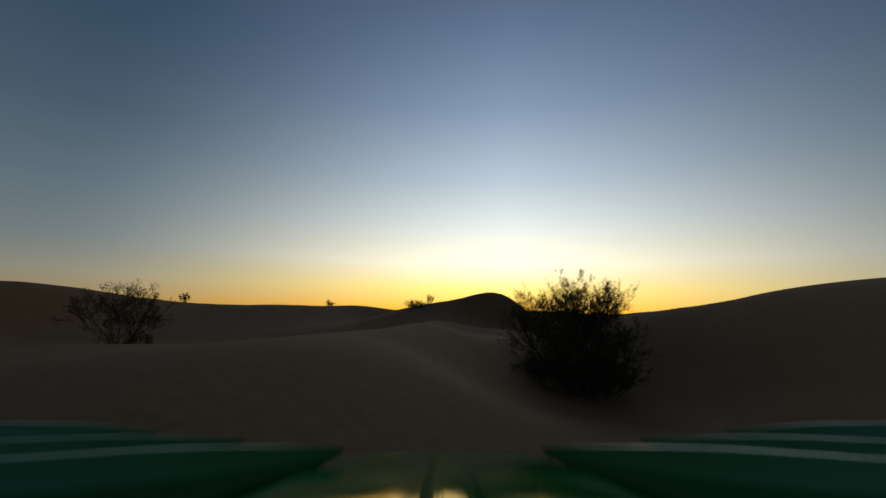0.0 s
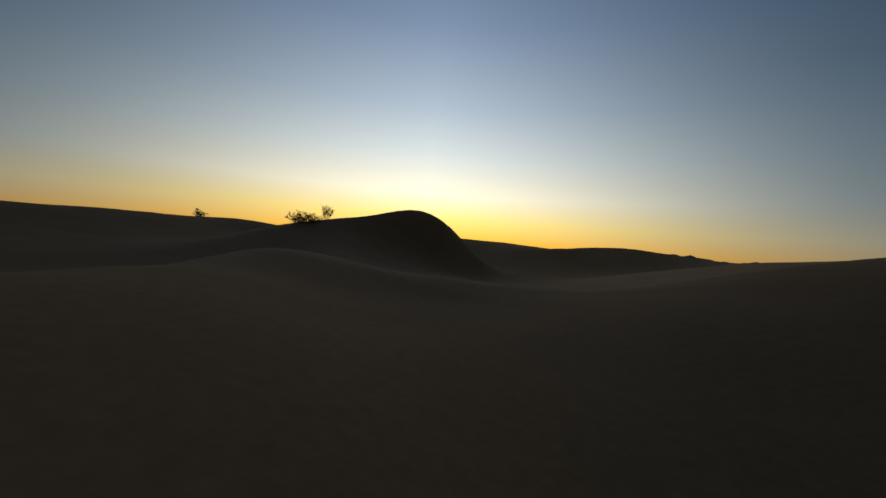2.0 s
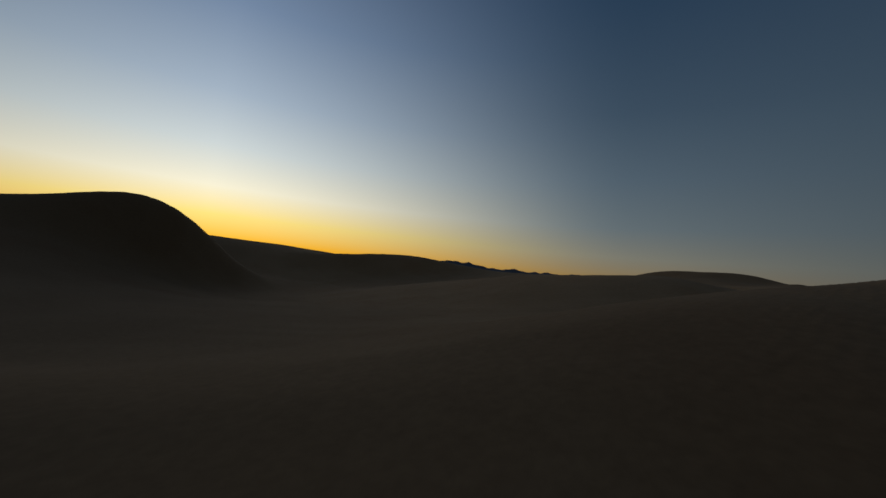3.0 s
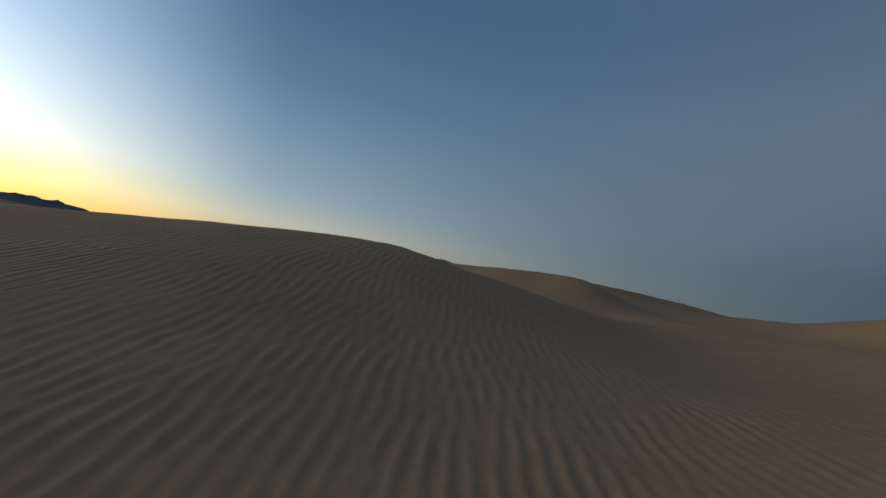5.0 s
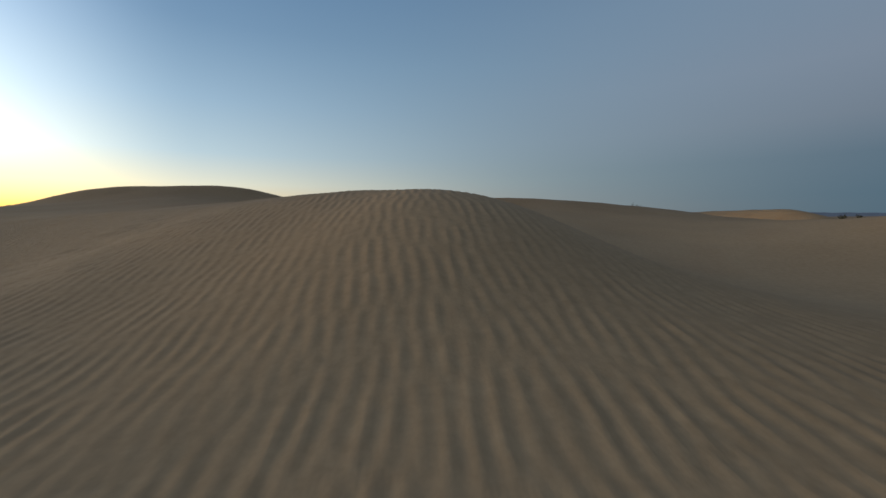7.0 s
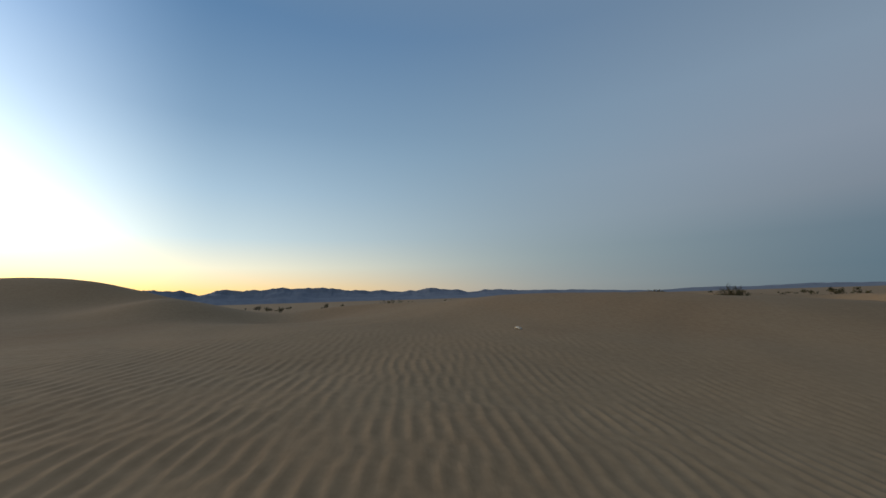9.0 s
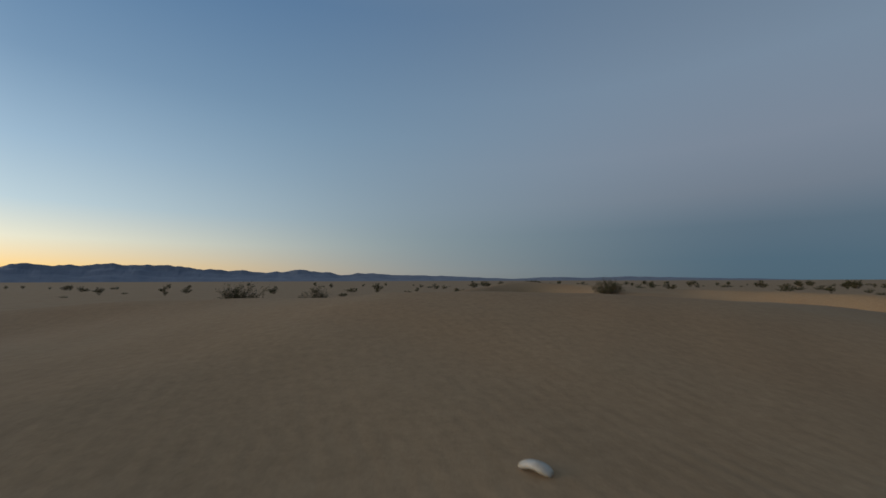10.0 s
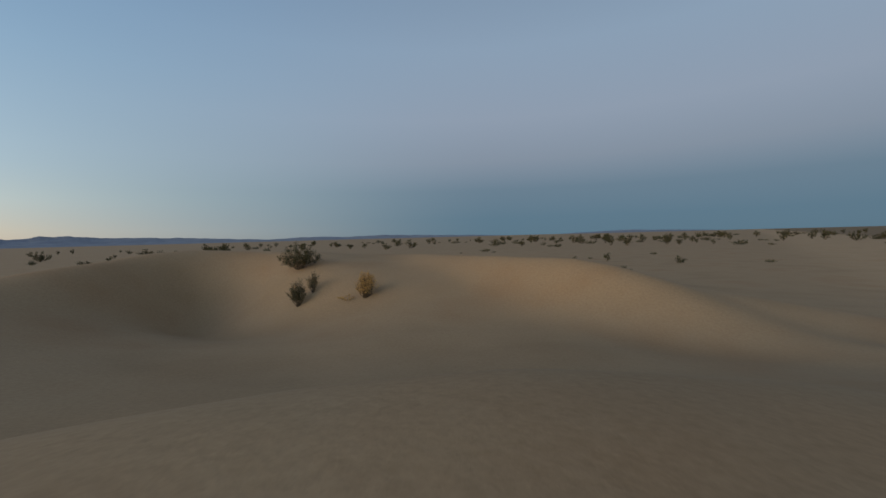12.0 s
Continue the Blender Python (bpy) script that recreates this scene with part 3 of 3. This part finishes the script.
# ---- the green dune buggy that stands where the drive begins ----
def paint_material():
    m, nt, bsdf = material("green_gelcoat", 0.16)
    pos = nt.nodes.new("ShaderNodeTexCoord").outputs["Object"]
    r = ramp(nt, [(0.3, (0.002, 0.110, 0.022)), (0.7, (0.004, 0.175, 0.036))], "LINEAR")
    nt.links.new(noise_node(nt, pos, 3.0, 4), r.inputs[0])
    nt.links.new(r.outputs[0], bsdf.inputs["Base Color"])
    rr = ramp(nt, [(0.35, (0.05, 0.05, 0.05)), (0.8, (0.14, 0.14, 0.14))], "LINEAR")
    nt.links.new(noise_node(nt, pos, 11.0, 5), rr.inputs[0])
    nt.links.new(rr.outputs[0], bsdf.inputs["Roughness"])
    bsdf.inputs["Specular IOR Level"].default_value = 0.32
    return m


def plain_material(name, colour, rough, metal=0.0):
    m, nt, bsdf = material(name, rough)
    r = ramp(nt, [(0.3, tuple(c * 0.8 for c in colour)), (0.7, colour)], "LINEAR")
    nt.links.new(noise_node(nt, nt.nodes.new("ShaderNodeTexCoord").outputs["Object"], 8.0, 4), r.inputs[0])
    nt.links.new(r.outputs[0], bsdf.inputs["Base Color"])
    bsdf.inputs["Metallic"].default_value = metal
    return m


def grid_faces(n, m):
    return [(i * m + j, i * m + j + 1, (i + 1) * m + j + 1, (i + 1) * m + j) for i in range(n - 1) for j in range(m - 1)]


def build_buggy():
    paint = paint_material()
    rubber, rim_mat = plain_material("tyre_rubber", (0.03, 0.03, 0.03), 0.85), plain_material("steel_rim", (0.4, 0.4, 0.4), 0.35, 0.8)
    buggy = new("dune_buggy")
    tagged(buggy, "glossy green open dune buggy standing on the sand", "buggy")
    x0, y0 = -0.11, -3.80
    g0 = float(ground_z(x0, y0))
    # it stands on the slope, nose up; the bonnet, a little above the tub, is placed to fit the first camera view
    buggy.matrix_basis = pose(x0, y0, g0, math.degrees(math.atan(float(ground_z(x0, y0 + 0.8) - ground_z(x0, y0 - 0.8)) / 1.6)),
                              -math.degrees(math.atan(float(ground_z(x0 + 0.7, y0) - ground_z(x0 - 0.7, y0)) / 1.4)), 1.02)
    deck = buggy.matrix_basis.inverted() @ PATH[0][1] @ pose(0, 0, 0, -90)

    def on_deck(verts):
        return [tuple(deck @ Vector(v)) for v in verts]

    def ease(v, lo, hi):
        t = min(1.0, max(0.0, (v - lo) / (hi - lo)))
        return t * t * (3 - 2 * t)

    # bonnet: a crowned nose that falls away forwards between two lower shoulders, rolled over at the front
    def bonnet_z(x, y):
        return -0.310 - 0.36 * (y - 0.5) - 0.10 * (y - 0.5) ** 2 + 0.012 * (1 - min(1.0, abs(x) / 0.28) ** 2) - 0.10 * ease(abs(x), 0.25, 0.36)

    verts, n, m = [], 65, 25
    for i in range(n):
        x = -1.0 + 2.0 * i / (n - 1)
        front = 0.96 - 0.05 * min(1.0, abs(x) / 0.3) ** 2 - 0.05 * ease(abs(x), 0.28, 0.5)
        for j in range(m):
            t = j / (m - 1)
            y = 0.12 + (front - 0.12) * min(1.0, t / 0.75)
            z = bonnet_z(x, y)
            if t > 0.75:
                a = (t - 0.75) / 0.25 * math.pi / 2
                y, z = front + 0.045 * math.sin(a), z - 0.07 * (1 - math.cos(a)) - 0.12 * max(0.0, t - 0.92) / 0.08
            verts.append((x, y, z))
    part("bonnet", on_deck(verts), grid_faces(n, m), paint, buggy, smooth=True)
    # three overlapping blades fan out on each side
    for side in (-1, 1):
        for (bx, by), (ex, ey), wide, h, base in (((0.190, 0.770), (1.05, 0.640), 0.056, 0.040, -0.395), ((0.410, 0.830), (1.10, 0.765), 0.036, 0.034, -0.405), ((0.620, 0.880), (1.15, 0.895), 0.028, 0.030, -0.410)):
            verts, n, m = [], 30, 13
            for i in range(n):
                t = i / (n - 1)
                grow = math.sin(min(1.0, t * 2.2) * math.pi / 2)
                half = 0.003 + wide * grow
                cx, cy = bx + (ex - bx) * t, by + (ey - by) * t - wide * 0.6 * grow
                for j in range(m):
                    u = -1 + 2 * j / (m - 1)
                    # a thin raised front lip, hollowed behind it, that slopes back to the deck
                    lift = h * (0.5 + 0.5 * grow) * (0.45 + 0.55 * ((u + 1) / 2) ** 1.6) * (1 - max(0.0, u - 0.8) * 1.5)
                    drop = 0.10 * grow * max(0.0, (abs(u) - 0.88) / 0.12)
                    verts.append((side * cx, cy + u * half, base + lift - drop))
            part("bonnet_blade", on_deck(verts), grid_faces(n, m), paint, buggy, smooth=True)
    # raised spine in the middle of the bonnet
    verts, n, m = [], 9, 11
    for i in range(n):
        u = -1 + 2 * i / (n - 1)
        for j in range(m):
            t = j / (m - 1)
            y = 0.30 + 0.62 * t
            verts.append((u * (0.040 - 0.004 * t) + 0.012, y, bonnet_z(0, y) + 0.002 + 0.012 * (1 - u ** 4) * min(1.0, 3 * (1 - t) + 0.05)))
    part("bonnet_spine", on_deck(verts), grid_faces(n, m), paint, buggy, "raised central bonnet spine", smooth=True)
    # tub under the bonnet: a rounded loft
    verts, n, m = [], 12, 20
    for i in range(n):
        t = i / (n - 1)
        y = 0.55 - 2.1 * t
        hw = 0.46 + 0.20 * math.sin(math.pi * min(1.0, t * 1.2))
        for j in range(m):
            a = 2 * math.pi * j / m
            c, s = math.cos(a), math.sin(a)
            verts.append((hw * abs(c) ** 0.5 * (1 if c > 0 else -1), y, 0.40 + 0.13 * abs(s) ** 0.5 * (1 if s > 0 else -1)))
    faces = [(i * m + j, (i + 1) * m + j, (i + 1) * m + (j + 1) % m, i * m + (j + 1) % m) for i in range(n - 1) for j in range(m)]
    faces += [tuple(range(m)), tuple(range((n - 1) * m, n * m))[::-1]]
    part("body_tub", verts, faces, paint, buggy, smooth=True)
    for x, y in ((-0.72, 0.28), (0.72, 0.28), (-0.72, -1.25), (0.72, -1.25)):
        foot = buggy.matrix_basis @ Vector((x, y, 0))
        drop = float(ground_z(foot.x, foot.y)) - foot.z - 0.03
        tv, tf, k = [], [], 28
        prof = ((0.20, -0.09), (0.29, -0.11), (0.325, -0.07), (0.33, 0.0), (0.325, 0.07), (0.29, 0.11), (0.20, 0.09))
        for i in range(k):
            a = 2 * math.pi * i / k
            for r, w in prof:
                r2 = r + (0.008 if i % 2 and r > 0.3 else 0)
                tv.append((x + w, y + r2 * math.cos(a), 0.325 + drop + r2 * math.sin(a)))
        q = len(prof)
        tf = [(i * q + j, i * q + j + 1, ((i + 1) % k) * q + j + 1, ((i + 1) % k) * q + j) for i in range(k) for j in range(q - 1)]
        wheel = part("wheel", tv, tf, rubber, buggy, "black knobbly sand tyre", smooth=True)
        rv = []
        for r, w in ((0.21, -0.08), (0.19, -0.03), (0.08, -0.05), (0.02, -0.05)):
            for i in range(k):
                a = 2 * math.pi * i / k
                rv.append((x + w * (1 if x < 0 else -1), y + r * math.cos(a), 0.325 + drop + r * math.sin(a)))
        rf = [(j * k + i, j * k + (i + 1) % k, (j + 1) * k + (i + 1) % k, (j + 1) * k + i) for j in range(3) for i in range(k)] + [tuple(3 * k + i for i in range(k))]
        part("rim", rv, rf, rim_mat, wheel, "plain steel rim", smooth=True)


build_buggy()
